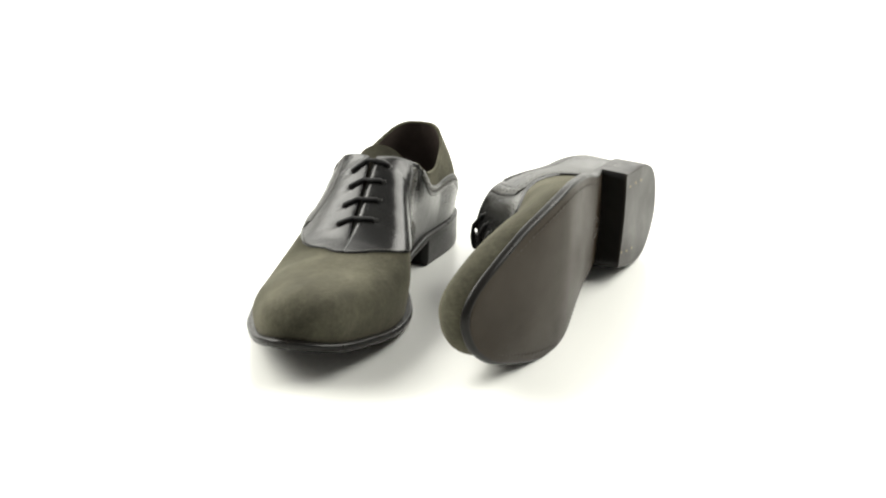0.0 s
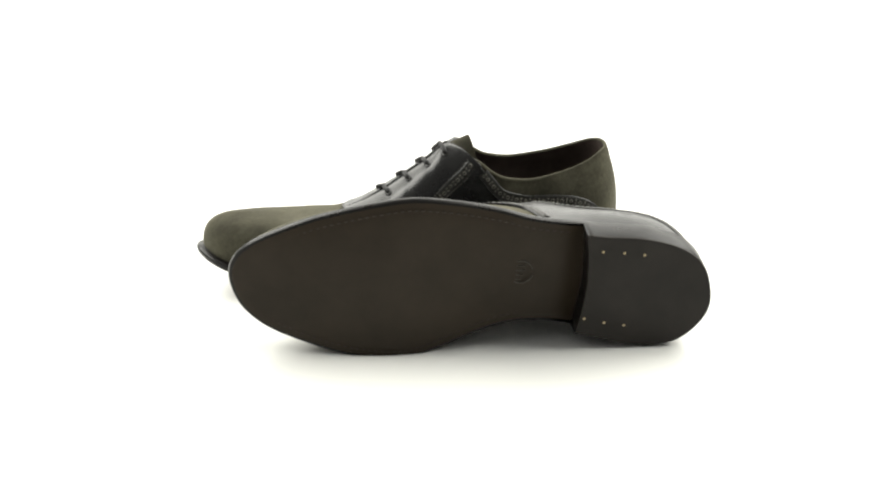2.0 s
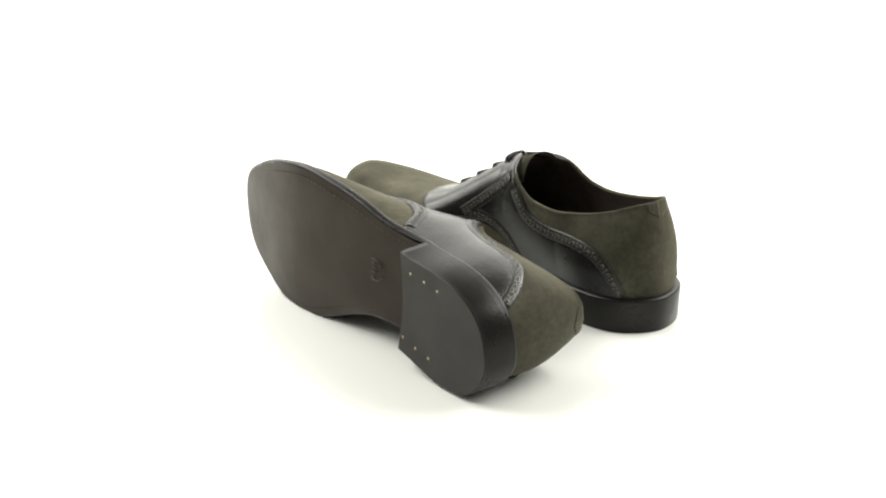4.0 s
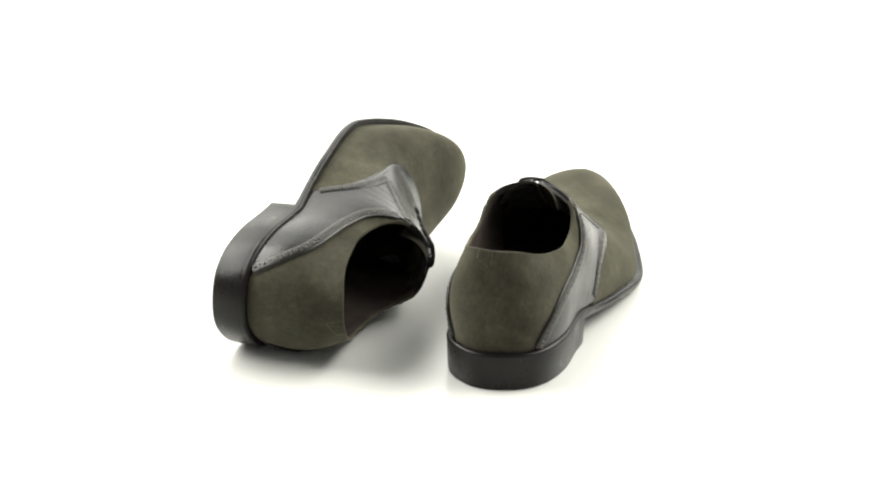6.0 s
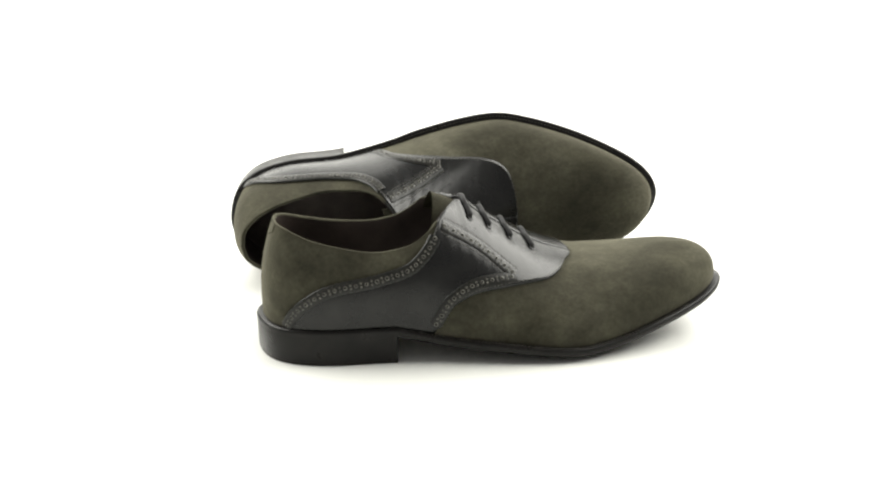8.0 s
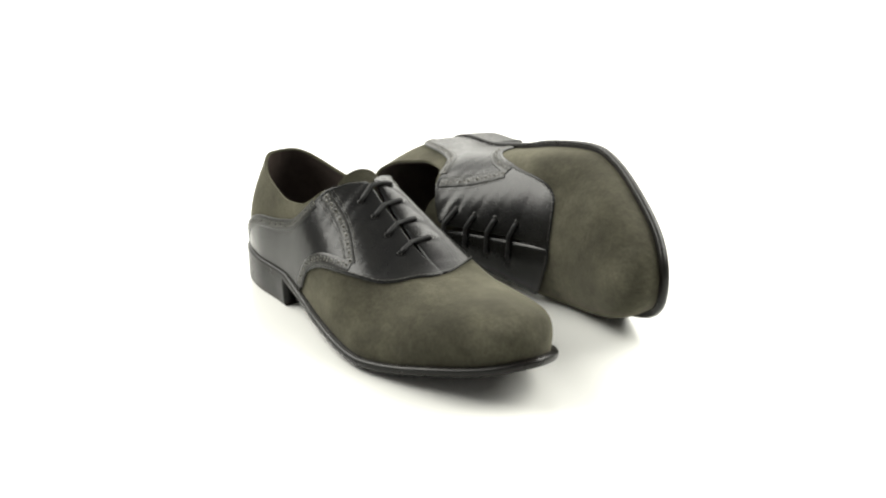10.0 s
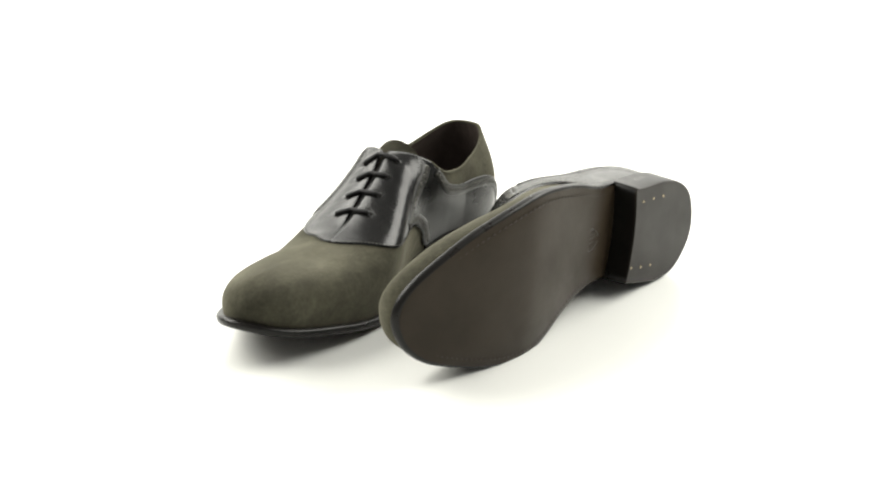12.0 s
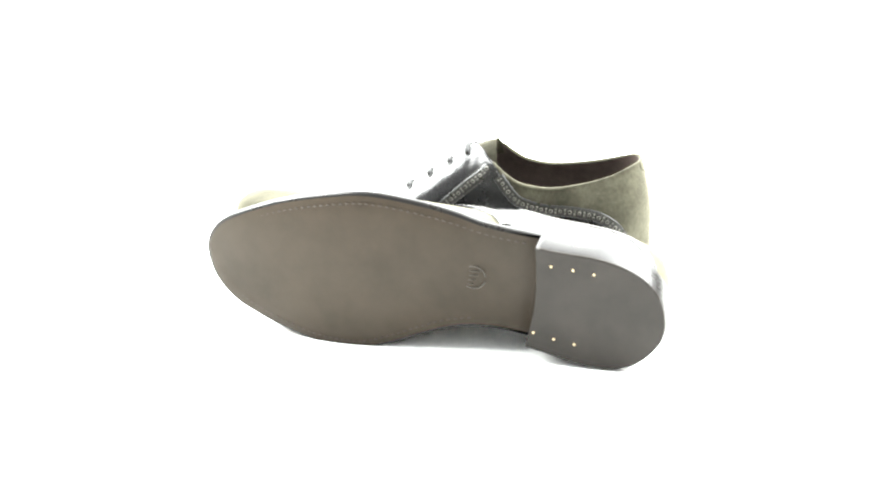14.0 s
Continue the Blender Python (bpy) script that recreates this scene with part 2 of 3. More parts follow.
@functools.lru_cache(maxsize=200000)
def section(side, w):
    """What a cross line of the upper at w needs: foot, top, bend exponents, swelling and its direction."""
    b2 = edge(side, w, interp(w, [(0, 0.0038), (0.1, 0.0034), (0.25, 0.003), (0.45, 0.0042), (1, 0.0046)]))
    b = Vector((b2.x, b2.y, sole_z(b2.x) + THICK))
    full = smooth01(0.58, 0.9, w)
    lean = side * (1 - smooth01(0.86, 1.0, w))
    steep = smooth01(0.38, 0.47, w) * (1 - smooth01(0.60, 0.74, w)) * (side < 0)
    eh = 1.0 - (0.21 if side > 0 else 0.13) * lean - 0.15 * full - 0.07 * lean * full + 0.46 * steep - 0.16 * full * (side < 0) * (1 - smooth01(0.84, 1.0, w))
    ek = 0.95 - (0.07 if side > 0 else 0.05) * lean - 0.05 * full - 0.03 * lean * full + 0.05 * steep
    s1 = interp(w, [(0, 0.0012), (0.1, 0.0030 if side > 0 else 0.0018), (0.25, 0.0032 if side > 0 else 0.0020), (0.4, 0.0010), (0.6, 0.0015), (0.85, 0.003), (1, 0.0015)])
    if side > 0:
        s2 = interp(w, [(0.25, 0), (0.42, 0.0082), (0.55, 0.0075), (0.68, 0.0048), (0.85, 0.0020), (1, 0)])
    else:
        s2 = interp(w, [(0.70, 0), (0.84, 0.0020), (0.95, 0.0012), (1, 0)])
    d = edge(side, w) - edge(side, w, 0.01)
    return b, rim(side, w), smooth01(0.18, 0.52, w), eh, ek, s1, s2, Vector((d.x, d.y, 0)).normalized()


def upper_bare(side, w, v):
    b, t, m, eh, ek, s1, s2, d = section(side, w)
    phi = v * math.pi / 2
    h1 = 1 - max(0.0, math.cos(phi)) ** eh
    k1 = math.sin(phi) ** ek
    h, k = v ** 2.2 * (1 - m) + h1 * m, v * (1 - m) + k1 * m
    p = Vector((b.x + (t.x - b.x) * h, b.y + (t.y - b.y) * h, b.z + (t.z - b.z) * k))
    swell = s1 * max(0.0, math.sin(math.pi * v)) ** 1.2 + s2 * max(0.0, math.sin(math.pi * v ** (1.05 if side > 0 else 1.0)))
    return p + d * swell


# edges of the leather saddle over the suede, in (w, v)
HI_EDGE = {-1: [(0.098, 0.0), (0.125, 0.25), (0.15, 0.405), (0.18, 0.54), (0.22, 0.63), (0.28, 0.69), (0.33, 0.715), (0.36, 0.78), (0.385, 0.88), (0.40, 1.0)],
           1: [(0.088, 0.0), (0.108, 0.27), (0.13, 0.46), (0.155, 0.58), (0.185, 0.66), (0.23, 0.71), (0.28, 0.72), (0.325, 0.755), (0.355, 0.86), (0.378, 0.95), (0.388, 1.0)]}
# the left shoe's saddle is cut closer to the collar
HI_LEFT = {-1: [(0.090, 0.0), (0.115, 0.25), (0.14, 0.44), (0.165, 0.58), (0.20, 0.68), (0.25, 0.74), (0.33, 0.765), (0.36, 0.81), (0.385, 0.90), (0.40, 1.0)], 1: HI_EDGE[1]}
LO_EDGE = {-1: [(0.37, 0.0), (0.405, 0.2), (0.44, 0.265), (0.49, 0.325), (0.53, 0.39), (0.575, 0.475), (0.605, 0.54), (0.632, 0.64), (0.656, 0.78), (0.678, 0.9), (0.686, 1.0)],
           1: [(0.36, 0.0), (0.395, 0.19), (0.43, 0.245), (0.48, 0.29), (0.53, 0.35), (0.58, 0.44), (0.61, 0.57), (0.632, 0.70), (0.652, 0.82), (0.672, 0.93), (0.684, 1.0)]}
SEAMS = {-1: [(0.403, 0.88), (0.42, 0.74), (0.45, 0.62), (0.487, 0.545), (0.53, 0.46)],
         1: [(0.399, 0.88), (0.412, 0.70), (0.437, 0.55), (0.465, 0.45), (0.503, 0.37)]}


LO_LEFT = {-1: [(0.37, 0.0), (0.405, 0.2), (0.44, 0.265), (0.49, 0.325), (0.53, 0.38), (0.58, 0.43), (0.615, 0.475), (0.642, 0.54), (0.660, 0.64), (0.675, 0.80), (0.686, 1.0)], 1: LO_EDGE[1]}
SEAMS_LEFT = {-1: [(0.403, 0.88), (0.417, 0.74), (0.440, 0.61), (0.470, 0.51), (0.506, 0.43)], 1: SEAMS[1]}


LACES = (0.468, 0.506, 0.547, 0.589)


def along(table, n, w0=None, w1=None):
    a, b = table[0][0] if w0 is None else w0, table[-1][0] if w1 is None else w1
    return [(a + (b - a) * i / n, min(1, max(0, interp(a + (b - a) * i / n, table)))) for i in range(n + 1)]


def by_length(side, pts, step):
    """(w, v) pairs at even steps along a curve on the upper."""
    out, left = [], step / 2
    for (w0, v0), (w1, v1) in zip(pts, pts[1:]):
        a, b = upper_raw(side, w0, v0), upper_raw(side, w1, v1)
        d = (b - a).length
        while left <= d and d > 0:
            f = left / d
            out.append((w0 + (w1 - w0) * f, v0 + (v1 - v0) * f))
            left += step
        left -= d
    return out


def make_shoe(name, flip, label, HI_EDGE=HI_EDGE, LO_EDGE=LO_EDGE, SEAMS=SEAMS):
    """One shoe of the pair; flip mirrors it into the left shoe."""
    shoe = new(name)
    tagged(shoe, label=label, category="shoe", group="pair of shoes")
    M = -1.0 if flip else 1.0

    def P(p):
        return Vector((p[0], p[1] * M, p[2]))

    def add(pname, bm, mat, parent=shoe, lab=""):
        if flip:
            for v in bm.verts:
                v.co.y *= -1
        return part(pname, bm, mat, parent, lab)

    # --- suede vamp and quarters
    def cut(v):
        return 0.36 + 0.11 * smooth01(0.12, 0.42, v)
    NV = 26
    bm = bmesh.new()
    for side in (1, -1):
        grid_into(bm, [[upper(side, cut(k / NV) + (1 - cut(k / NV)) * i / 60, k / NV) for k in range(NV + 1)] for i in range(61)])
    weld(bm)
    add("vamp", bm, SUEDE, lab="olive suede vamp and toe")
    bm = bmesh.new()
    for side in (1, -1):
        grid_into(bm, [[upper(side, cut(k / NV) * i / 44, k / NV) for k in range(NV + 1)] for i in range(45)])
    weld(bm)
    add("quarter", bm, SUEDE, lab="olive suede heel quarter")

    # --- lining and insole
    bm = bmesh.new()
    for side in (1, -1):
        grid_into(bm, [[upper(side, 0.62 * i / 40, k / 14, -0.0022) for k in range(15)] for i in range(41)])
    weld(bm)
    add("lining", bm, LINING, lab="dark brown leather lining")
    bm = bmesh.new()
    for side in (1, -1):
        grid_into(bm, [[upper(side, 0.398 * i / 60, 1.0, o) + Vector((0, 0, z)) for o, z in ((-0.0022, 0), (-0.0017, 0.0006), (-0.0008, 0.0007), (0.0002, 0.0002), (0.0004, -0.0008))] for i in range(61)])
    weld(bm)
    add("collar", bm, SUEDE, lab="turned suede collar edge")
    bm = bmesh.new()
    for side in (1, -1):
        grid_into(bm, [[upper(side, 0.395 + 0.30 * i / 40, 1.0, o) + Vector((0, 0, z)) for o, z in ((-0.0022, -0.0010), (-0.0010, -0.0004), (0.0003, -0.0004), (0.0010, -0.0009))] for i in range(41)])
    add("facing_edge", bm, EDGE, lab="black cut edge of the lace facing")
    bm = bmesh.new()
    rows = []
    for i in range(41):
        w = 0.02 + 0.68 * i / 40
        a, b = edge(1, w, 0.006), edge(-1, w, 0.006)
        rows.append([Vector((a.x + (b.x - a.x) * k / 6, a.y + (b.y - a.y) * k / 6, sole_z((a.x + b.x) / 2) + THICK + 0.003)) for k in range(7)])
    grid_into(bm, rows)
    add("insole", bm, LINING)

    # --- leather saddle: quarter panels and facings
    def span(side, w):
        hi = 1.0 if w >= HI_EDGE[side][-1][0] else interp(w, HI_EDGE[side])
        lo = 0.0 if w <= LO_EDGE[side][0][0] else interp(w, LO_EDGE[side])
        return lo, hi

    def layer(side, cells, out, rim_out, relief=lambda side, w, v: 0.0):
        """A sheet over (w, v) rows with its border turned down to the surface beneath."""
        bm = bmesh.new()
        rows = []
        for i, row in enumerate(cells):
            pts = [upper(side, w, v, out + relief(side, w, v)) for w, v in row]
            pts = [upper(side, *row[0], rim_out)] + pts + [upper(side, *row[-1], rim_out)]
            rows.append(pts)
        first = [upper(side, w, v, rim_out) for w, v in [cells[0][0]] + list(cells[0]) + [cells[0][-1]]]
        last = [upper(side, w, v, rim_out) for w, v in [cells[-1][0]] + list(cells[-1]) + [cells[-1][-1]]]
        grid_into(bm, [first] + rows + [last])
        weld(bm)
        return bm

    def pucker(side, w, v):
        """The leather is drawn in at each lace hole and stands up between them."""
        at = 0.875 if side > 0 else 0.79
        z = 0.0
        for q in LACES:
            q = q - 0.012 if side > 0 else q
            z -= 0.0008 * math.exp(-((w - q) / 0.007) ** 2 - ((v - at) / 0.045) ** 2)
            z -= 0.00008 * math.exp(-((w - q - 0.012 * (at - v)) / 0.006) ** 2 - ((v - at + 0.14) / 0.11) ** 2)
        return z

    for side in (1, -1):
        cells = []
        for i in range(161):
            first, final = HI_EDGE[side][0][0] + 0.002, LO_EDGE[side][-1][0] - 0.002
            w = first + (final - first) * i / 160
            lo, hi = span(side, w)
            cells.append([(w, lo + (hi - lo) * k / 22) for k in range(23)])
        add("saddle_panel", layer(side, cells, 0.0013, -0.0003, pucker), LEATHER, lab="glossy black leather saddle panel")

    for side in (1, -1):
        cells = [[(0.034 * i / 8, 0.84 + 0.08 * i / 8 + (0.16 - 0.08 * i / 8) * k / 8) for k in range(9)] for i in range(9)]
        add("heel_tab", layer(side, cells, 0.0003, 0.0), SUEDE)

    # --- perforated trim bands with their holes
    def band(side, pts, width, out):
        rows = []
        C = [upper(side, w, v, out) for w, v in pts]
        for i, p in enumerate(C):
            t = (C[min(i + 1, len(C) - 1)] - C[max(i - 1, 0)]).normalized()
            w, v = pts[i]
            nrm = (upper(side, w, v, 0.003) - upper(side, w, v, 0.0)).normalized()
            a = nrm.cross(t).normalized()
            wide = width * (1.03 if i % 2 else 0.97)
            rows.append([p + a * q * wide / 2 + nrm * z for q, z in ((-1, -0.0009), (-0.95, -0.0003), (-0.84, 0.0), (-0.5, 0.0002), (0, 0.0002), (0.5, 0.0002), (0.84, 0.0), (0.95, -0.0003), (1, -0.0009))])
        bm = bmesh.new()
        grid_into(bm, rows)
        return bm

    def disc(bm, c, n, r0, r1, z, sides=10):
        a = n.orthogonal().normalized()
        b = n.cross(a)
        lo = [bm.verts.new(c + n * z + (a * math.cos(2 * math.pi * k / sides) + b * math.sin(2 * math.pi * k / sides)) * r1) for k in range(sides)]
        if r0 <= 0:
            bm.faces.new(lo)
            return
        hi = [bm.verts.new(c + n * (z + 0.0002) + (a * math.cos(2 * math.pi * k / sides) + b * math.sin(2 * math.pi * k / sides)) * r0) for k in range(sides)]
        for k in range(sides):
            bm.faces.new((lo[k], lo[(k + 1) % sides], hi[(k + 1) % sides], hi[k]))

    rnd = random.Random(7)

    def shifted(side, pts, dv):
        return [(w, min(1, max(0.0, v + dv))) for w, v in pts]

    for side in (1, -1):
        curves = [shifted(side, along(HI_EDGE[side], 50, HI_EDGE[side][0][0] + 0.008, HI_EDGE[side][-1][0] - 0.014), -0.06),
                  shifted(side, along(LO_EDGE[side], 36, LO_EDGE[side][0][0] + 0.003, SEAMS[side][-1][0] + 0.002), 0.055), along(SEAMS[side], 26)]
        rims, darks = bmesh.new(), bmesh.new()
        for pts in curves:
            add("trim_band", band(side, pts, 0.0078, 0.0017), TRIM, lab="perforated dark leather trim band")
            # one large hole, then two small ones side by side
            for j, (w, v) in enumerate(by_length(side, pts, 0.0033)):
                c = upper(side, w, v, 0.0020)
                n = (upper(side, w, v, 0.003) - upper(side, w, v)).normalized()
                k = min(range(len(pts)), key=lambda q: abs(pts[q][0] - w) + abs(pts[q][1] - v))
                t = upper_raw(side, *pts[min(k + 1, len(pts) - 1)]) - upper_raw(side, *pts[max(k - 1, 0)])
                a = n.cross(t).normalized()
                for shift, r in ([(0.0, 0.00105)] if j % 2 == 0 else [(-0.0011, 0.00042), (0.0011, 0.00042)]):
                    r *= rnd.uniform(0.85, 1.1)
                    q = c + a * (shift + rnd.uniform(-1e-4, 1e-4))
                    disc(rims, q, n, r * 0.75, r + 0.00030, 0.0001)
                    # nothing is cut: a flat dark disc paints the shade in each hole
                    disc(darks, q + n.cross(Vector((0.3, 0.2, 1))).normalized() * r * rnd.uniform(0.0, 0.2), n, 0, r * 0.78, 0.00035)
        tagged(add("hole_rims", rims, HOLE, lab="pale rims of punched holes"), kind="stuff")
        tagged(add("punched_holes", darks, DARK, lab="dark discs painting the shade in punched holes"), kind="stuff")

    # --- seam stitches along the saddle's edges
    for side in (1, -1):
        bm = bmesh.new()
        lines = [(shifted(side, along(HI_EDGE[side], 60, HI_EDGE[side][0][0] + 0.008, HI_EDGE[side][-1][0] - 0.006), -0.016), 0.0019),
                 (shifted(side, along(LO_EDGE[side], 60, LO_EDGE[side][0][0] + 0.006, LO_EDGE[side][-1][0] - 0.006), 0.018), 0.0016),
                 ([(w - 0.006, v - 0.05) for w, v in along(SEAMS[side], 30)], 0.0016), ([(w + 0.009, v + 0.045) for w, v in along(SEAMS[side], 30)], 0.0016)]
        for pts, out in lines:
            for w, v in by_length(side, pts, 0.0024):
                v = min(0.995, v)
                near = min(range(len(pts) - 1), key=lambda i: abs(pts[i][0] - w) + abs(pts[i][1] - v))
                t = (upper_raw(side, *[min(1, max(0, q)) for q in pts[near + 1]]) - upper_raw(side, *[min(1, max(0, q)) for q in pts[near]])).normalized()
                c = upper(side, w, v, out)
                n = (upper(side, w, v, 0.003) - upper_raw(side, w, v)).normalized()
                a = n.cross(t).normalized() * 0.00022
                d = t * 0.0008
                top = [bm.verts.new(c + q) for q in (-d - a, d - a, d + a, -d + a)]
                bm.faces.new(top)
        tagged(add("seam_stitches", bm, SEAMTHREAD, lab="fine grey seam stitches"), kind="stuff")

    # --- tongue: lies under the facings, its arched top stands out of the opening
    bm = bmesh.new()
    rows = []
    for i in range(31):
        f = i / 30
        w = 0.45 + 0.20 * max(0, f - 0.35) / 0.65
        up = max(0, 0.35 - f) / 0.35
        row = []
        for k in range(25):
            q = k / 12 - 1
            inner = upper(1 if q > 0 else -1, w, 1 - 0.48 * abs(q) ** 1.05, -0.0030)
            crown = (rim(1, w) + rim(-1, w)) / 2 + Vector((0, 0, -0.0014))
            under_facing = crown.lerp(inner, smooth01(0.0, 0.35, abs(q)))
            arch = crown + Vector((0, 0.0195 * math.sin(1.35 * q), -0.0165 * (1 - math.cos(1.35 * q))))
            p = arch.lerp(under_facing, smooth01(0.30, 0.60, f))
            p += Vector((-0.0150 - 0.003 * q * q, 0, 0.0064 - 0.004 * q * q)) * math.sin(up * math.pi / 2)
            row.append(p)
        rows.append(row)
    grid_into(bm, rows)
    bmesh.ops.solidify(bm, geom=bm.faces[:], thickness=0.0018)
    add("tongue", bm, SUEDE, lab="olive suede tongue")

    # --- laces across the facings, with eyelets
    for i, w in enumerate(LACES):
        va, vb = 0.815, 0.90
        path = [upper(-1, w, va - 0.02, 0.0002)]
        path += [upper(-1, w - 0.0008 * k, va + (0.99 - va) * k / 7, 0.0022) for k in range(8)]
        path += [upper(1, w - 0.0064 - 0.0008 * k, 0.99 + (vb - 0.99) * k / 6, 0.0022) for k in range(7)]
        path.append(upper(1, w - 0.012, vb - 0.02, 0.0002))
        bm = bmesh.new()
        tube_into(bm, path, 0.0018, 8, 0.8)
        add("lace", bm, LACE, lab="thin black waxed lace")
        for side in (1, -1):
            bm = bmesh.new()
            ww, va = (w, 0.815) if side < 0 else (w - 0.012, 0.90)
            c, c2 = upper(side, ww, va - 0.03, 0.0014), upper(side, ww, va - 0.03, 0.003)
            disc(bm, c, (c2 - c).normalized(), 0.0012, 0.0018, 0.0001)
            add("eyelet", bm, TRIM)

    # --- welt and sole
    prof = [(0.010, 0), (0.0012, 0.0), (0.0002, -0.0006), (-0.0002, -0.0016), (0.0, -0.0030), (0.0002, -0.0042), (0.0010, -0.0053), (0.0022, -0.0056)]
    ring = [(1, i / 110) for i in range(111)] + [(-1, 1 - i / 110) for i in range(1, 110)]
    bm = bmesh.new()
    rows = []
    for side, w in ring:
        row = []
        flat = 1 - smooth01(0.26, 0.36, edge(side, w).x / LENGTH)
        for inset, dz in prof:
            if dz < -0.002:
                inset = inset * (1 - flat)
            e = edge(side, w, inset)
            row.append(Vector((e.x, e.y, sole_z(edge(side, w).x) + THICK + dz)))
        rows.append(row)
    grid_into(bm, rows, close=True)
    welt = add("welt", bm, EDGE, lab="polished black sole edge and welt")
    bm = bmesh.new()
    for side in (1, -1):
        n = 120
        for i in range(n):
            w = 0.24 + 0.76 * i / n
            a, b = edge(side, w, 0.0020), edge(side, w + 0.76 / n * 0.6, 0.0020)
            pa, pb = Vector((a.x, a.y, sole_z(a.x) + THICK + 0.00025)), Vector((b.x, b.y, sole_z(b.x) + THICK + 0.00025))
            d = (pb - pa).normalized().cross(Vector((0, 0, 1))) * 0.00035
            bm.faces.new([bm.verts.new(p) for p in (pa - d, pb - d, pb + d, pa + d)])
    tagged(add("welt_stitches", bm, SEAMTHREAD, welt, "fine dark stitches round the welt"), kind="stuff")
    bm = bmesh.new()
    rows = []
    for i in range(91):
        w = i / 90
        a, b = edge(1, w, 0.0022), edge(-1, w, 0.0022)
        za, zb = sole_z(edge(1, w).x), sole_z(edge(-1, w).x)
        rows.append([Vector((a.x + (b.x - a.x) * k / 16, a.y + (b.y - a.y) * k / 16, za + (zb - za) * k / 16 - 0.0004 * math.sin(math.pi * k / 16) ** 0.5 - (sole_z(a.x) - sole_z(a.x, 0.0)) * math.sin(math.pi * k / 16) ** 0.7)) for k in range(17)])
    grid_into(bm, rows)
    weld(bm)
    outsole = add("outsole", bm, SOLE, lab="brown leather outsole")
    # stitches in the sole's channel
    bm = bmesh.new()
    for side, lo, hi in ((-1, 0.33, 0.98), (1, 0.40, 0.98)):
        n = 50
        for i in range(n):
            w = lo + (hi - lo) * i / n
            a, b = edge(side, w, 0.0066), edge(side, w + (hi - lo) / n * 0.55, 0.0066)
            ea, eb = edge(side, w).x, edge(side, w + (hi - lo) / n * 0.55).x
            pa, pb = Vector((a.x, a.y, under(ea))), Vector((b.x, b.y, under(eb)))
            d = (pb - pa).normalized().cross(Vector((0, 0, 1))) * 0.00055
            drop = Vector((0, 0, -0.00025))
            low = [bm.verts.new(p) for p in (pa - d, pb - d, pb + d, pa + d)]
            u = (pb - pa) * 0.2
            top = [bm.verts.new(p + drop) for p in (pa + u - d * 0.5, pb - u - d * 0.5, pb - u + d * 0.5, pa + u + d * 0.5)]
            bm.faces.new(top)
            for k in range(4):
                bm.faces.new((low[k], low[(k + 1) % 4], top[(k + 1) % 4], top[k]))
    tagged(add("stitching", bm, THREAD, outsole, "pale stitching along the sole"), kind="stuff")

    bm = bmesh.new()
    cx, cy = 0.129, -0.008
    z = sole_z(cx) - 0.0008
    ringpts = [Vector((cx - 0.006 + 0.0078 * math.cos(math.pi * k / 12), cy + 0.0074 * math.sin(math.pi * k / 12), z)) for k in range(-11, 12)]
    tube_into(bm, ringpts, 0.00045, 6, 0.8)
    hook = [(0.0015, 0.0070), (0.008, 0.0072), (0.014, 0.0066), (0.0165, 0.0035)]
    tube_into(bm, [Vector((cx + x, cy + y, z)) for x, y in hook], 0.00045, 6, 0.8)
    for k in range(4):
        y = cy - 0.0045 + 0.0030 * k
        tube_into(bm, [Vector((cx - 0.0095 + 0.001 * k, y, z)), Vector((cx - 0.004, y + 0.0006, z)), Vector((cx + 0.0005 + 0.0035 * k, y, z))], 0.00038, 6, 0.7)
    add("sole_stamp", bm, STAMP, outsole, "faint grey mark pressed in the sole")

    # --- heel: stacked block, top piece, nails
    def heel_solid(bm, z0, z1, g0, g1, bevel):
        """A block on the rear of the outline, cut off by a slightly hollow breast."""
        def outline(g):
            pts = []
            def stop(side):
                w = 0.0
                while edge(side, w).x < BREAST * LENGTH - 0.001:
                    w += 0.002
                return w
            wi, wo = stop(1), stop(-1)
            for i in range(31):
                pts.append(edge(1, wi * (1 - i / 30), g))
            for i in range(1, 31):
                pts.append(edge(-1, wo * i / 30, g))
            a, b = pts[-1], pts[0]
            for i in range(1, 12):
                u = i / 12
                q = a.lerp(b, u)
                pts.append(Vector((q.x - 0.0035 * math.sin(math.pi * u), q.y)))
            return pts
        loops = []
        for z, g in ((z1, g1), (z0 + bevel, g0), (z0 + bevel * 0.3, g0 + bevel * 0.3), (z0, g0 + bevel)):
            loops.append([Vector((p.x, p.y, z)) for p in outline(g)])
        vs = [[bm.verts.new(p) for p in lp] for lp in loops]
        n = len(vs[0])
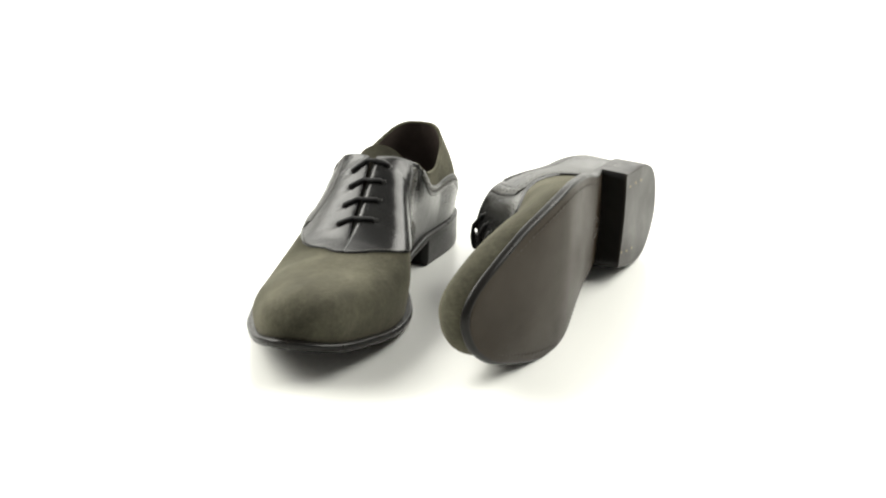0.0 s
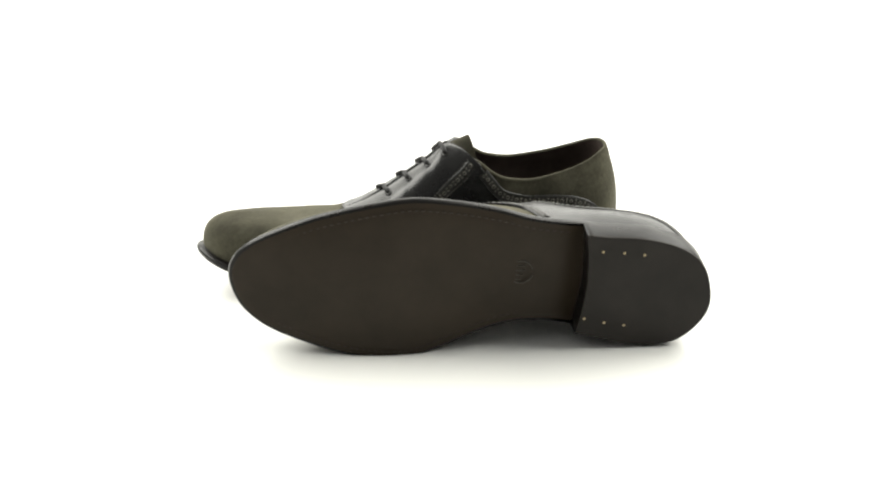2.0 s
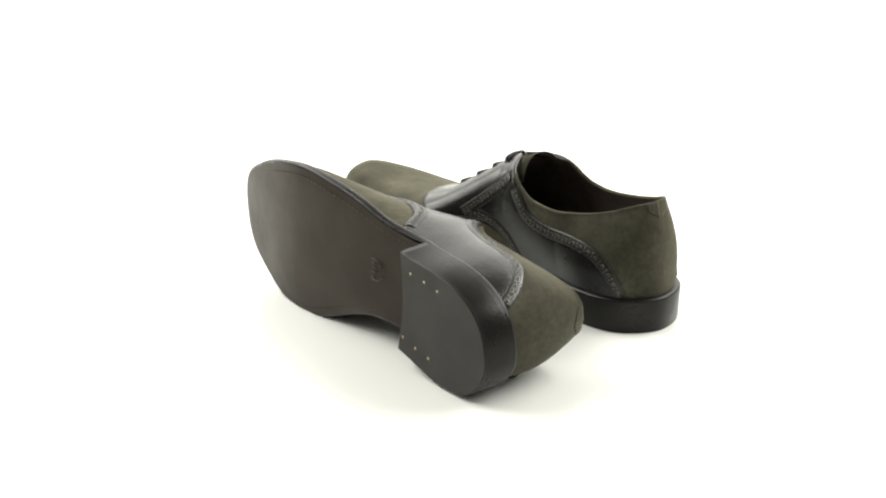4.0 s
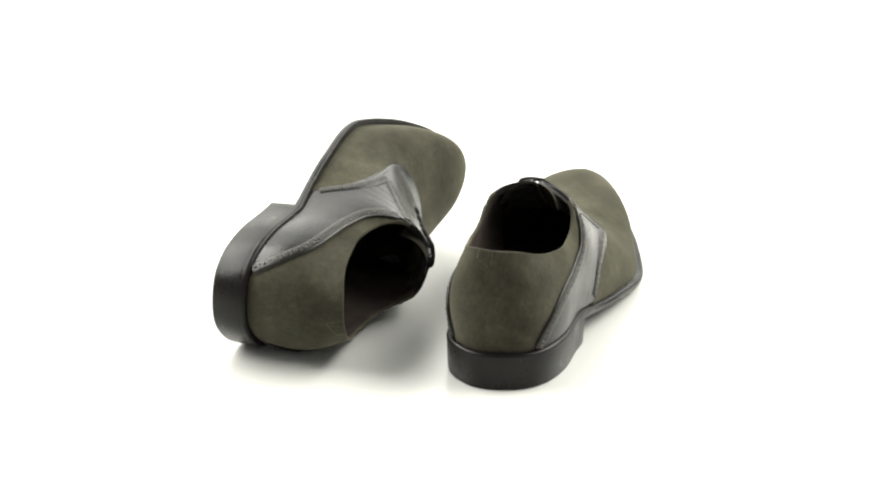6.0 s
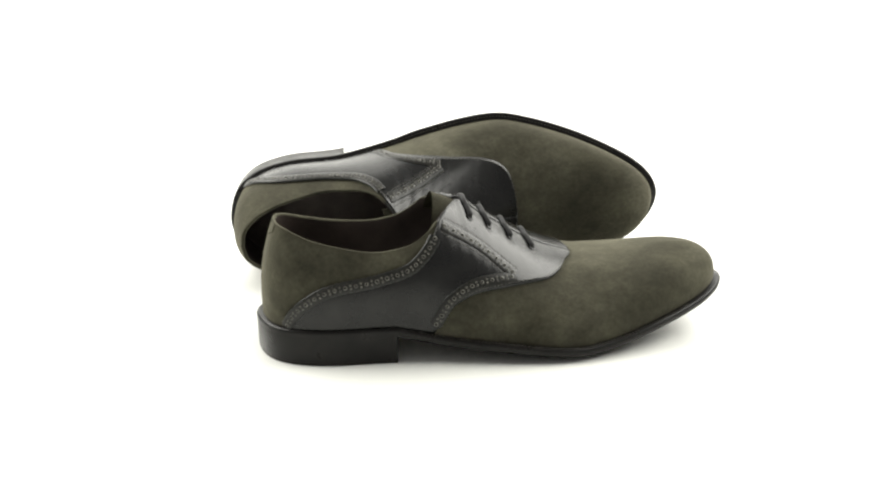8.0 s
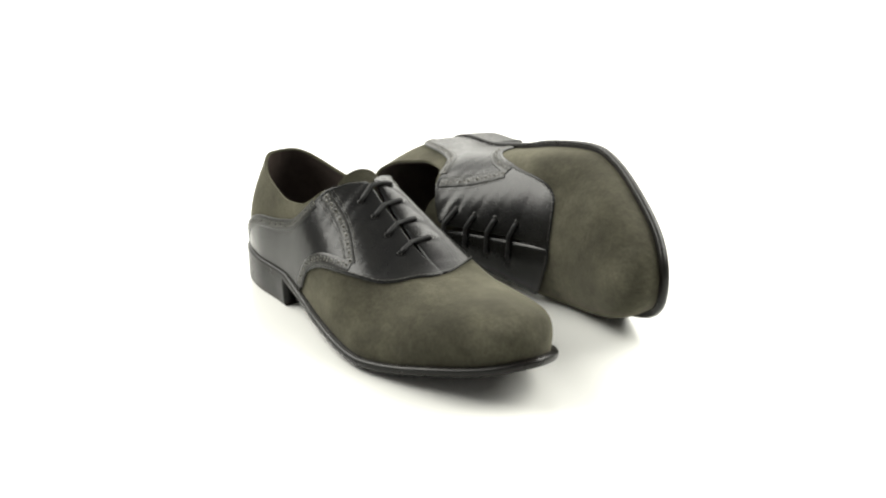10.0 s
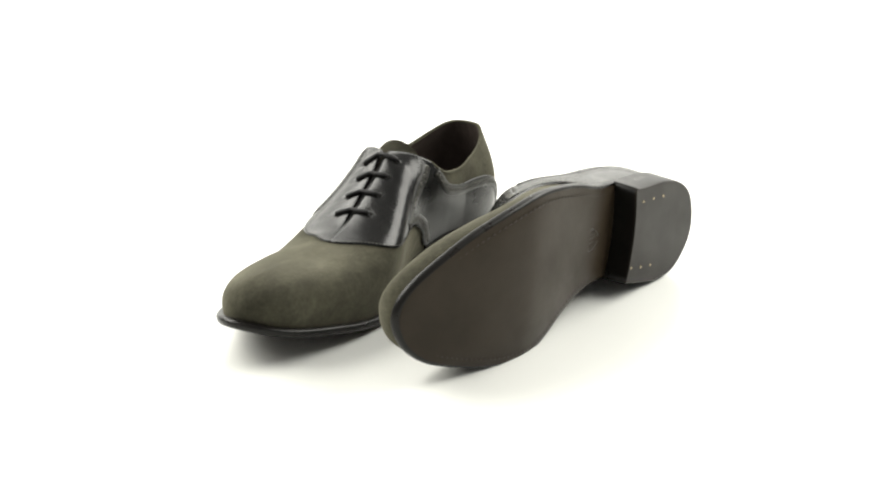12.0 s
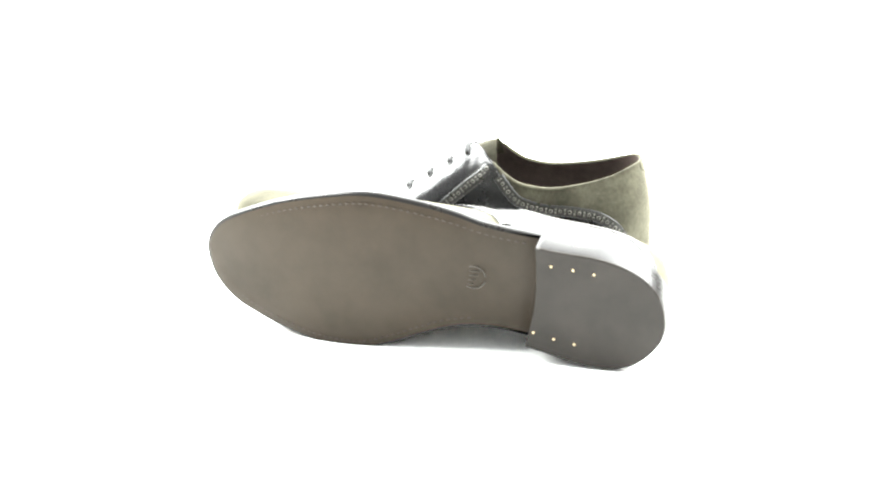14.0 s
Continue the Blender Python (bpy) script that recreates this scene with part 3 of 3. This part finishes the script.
        for a, b in zip(vs, vs[1:]):
            for k in range(n):
                bm.faces.new((a[k], a[(k + 1) % n], b[(k + 1) % n], b[k]))
        bm.faces.new([bm.verts.new(v.co) for v in vs[-1]])

    bm = bmesh.new()
    heel_solid(bm, 0.0021, HEEL + 0.0012, 0.0007, 0.0, 0.0001)
    heel = add("heel", bm, EDGE, lab="polished black stacked heel")
    bm = bmesh.new()
    heel_solid(bm, 0.0, 0.0021, 0.0010, 0.0008, 0.0007)
    add("top_piece", bm, TOPPIECE, heel, "dark brown heel top piece")
    for x, y in ((0.0745, -0.0280), (0.0610, -0.0280), (0.0480, -0.0275), (0.0805, 0.0180), (0.0675, 0.0200), (0.0545, 0.0210)):
        bm = bmesh.new()
        bmesh.ops.create_uvsphere(bm, u_segments=10, v_segments=6, radius=0.00095)
        for v in bm.verts:
            v.co = Vector((v.co.x + x, v.co.y + y, v.co.z * 0.35))
        add("nail", bm, BRASS, heel, "small brass nail head")
    return shoe


# ---------------------------------------------------------------- the white sweep
def sweep():
    bm = bmesh.new()
    prof = [(-4.0, 0.0), (-2.0, 0.0), (0.0, 0.0), (2.2, 0.0)]
    prof += [(2.2 + 0.9 * math.sin(a * math.pi / 24), 0.9 - 0.9 * math.cos(a * math.pi / 24)) for a in range(1, 13)]
    prof += [(3.1, 2.6)]
    grid_into(bm, [[Vector((x, y, z)) for x in (-4, -2, 0, 2, 4)] for y, z in prof])
    ob = part("backdrop", bm, WHITE, None)
    m = ob.modifiers.new("thick", "SOLIDIFY")
    m.thickness, m.offset = 0.01, 1.0
    return tagged(ob, label="seamless white studio sweep, smooth and bright", category="backdrop", kind="structure")


sweep()
right_shoe = make_shoe("shoe", False, "olive suede and black leather oxford standing upright")
left_shoe = make_shoe("shoe", True, "olive suede and black leather oxford lying on its side", HI_LEFT, LO_LEFT, SEAMS_LEFT)
right_shoe.matrix_world = STANDING
left_shoe.matrix_world = LYING


def motions():
    for thing, base in ((right_shoe, STANDING), (left_shoe, LYING)):
        walk(thing, [(t, Matrix.Rotation(radians(a), 4, "Z") @ base) for t, a in TURN])


motions()
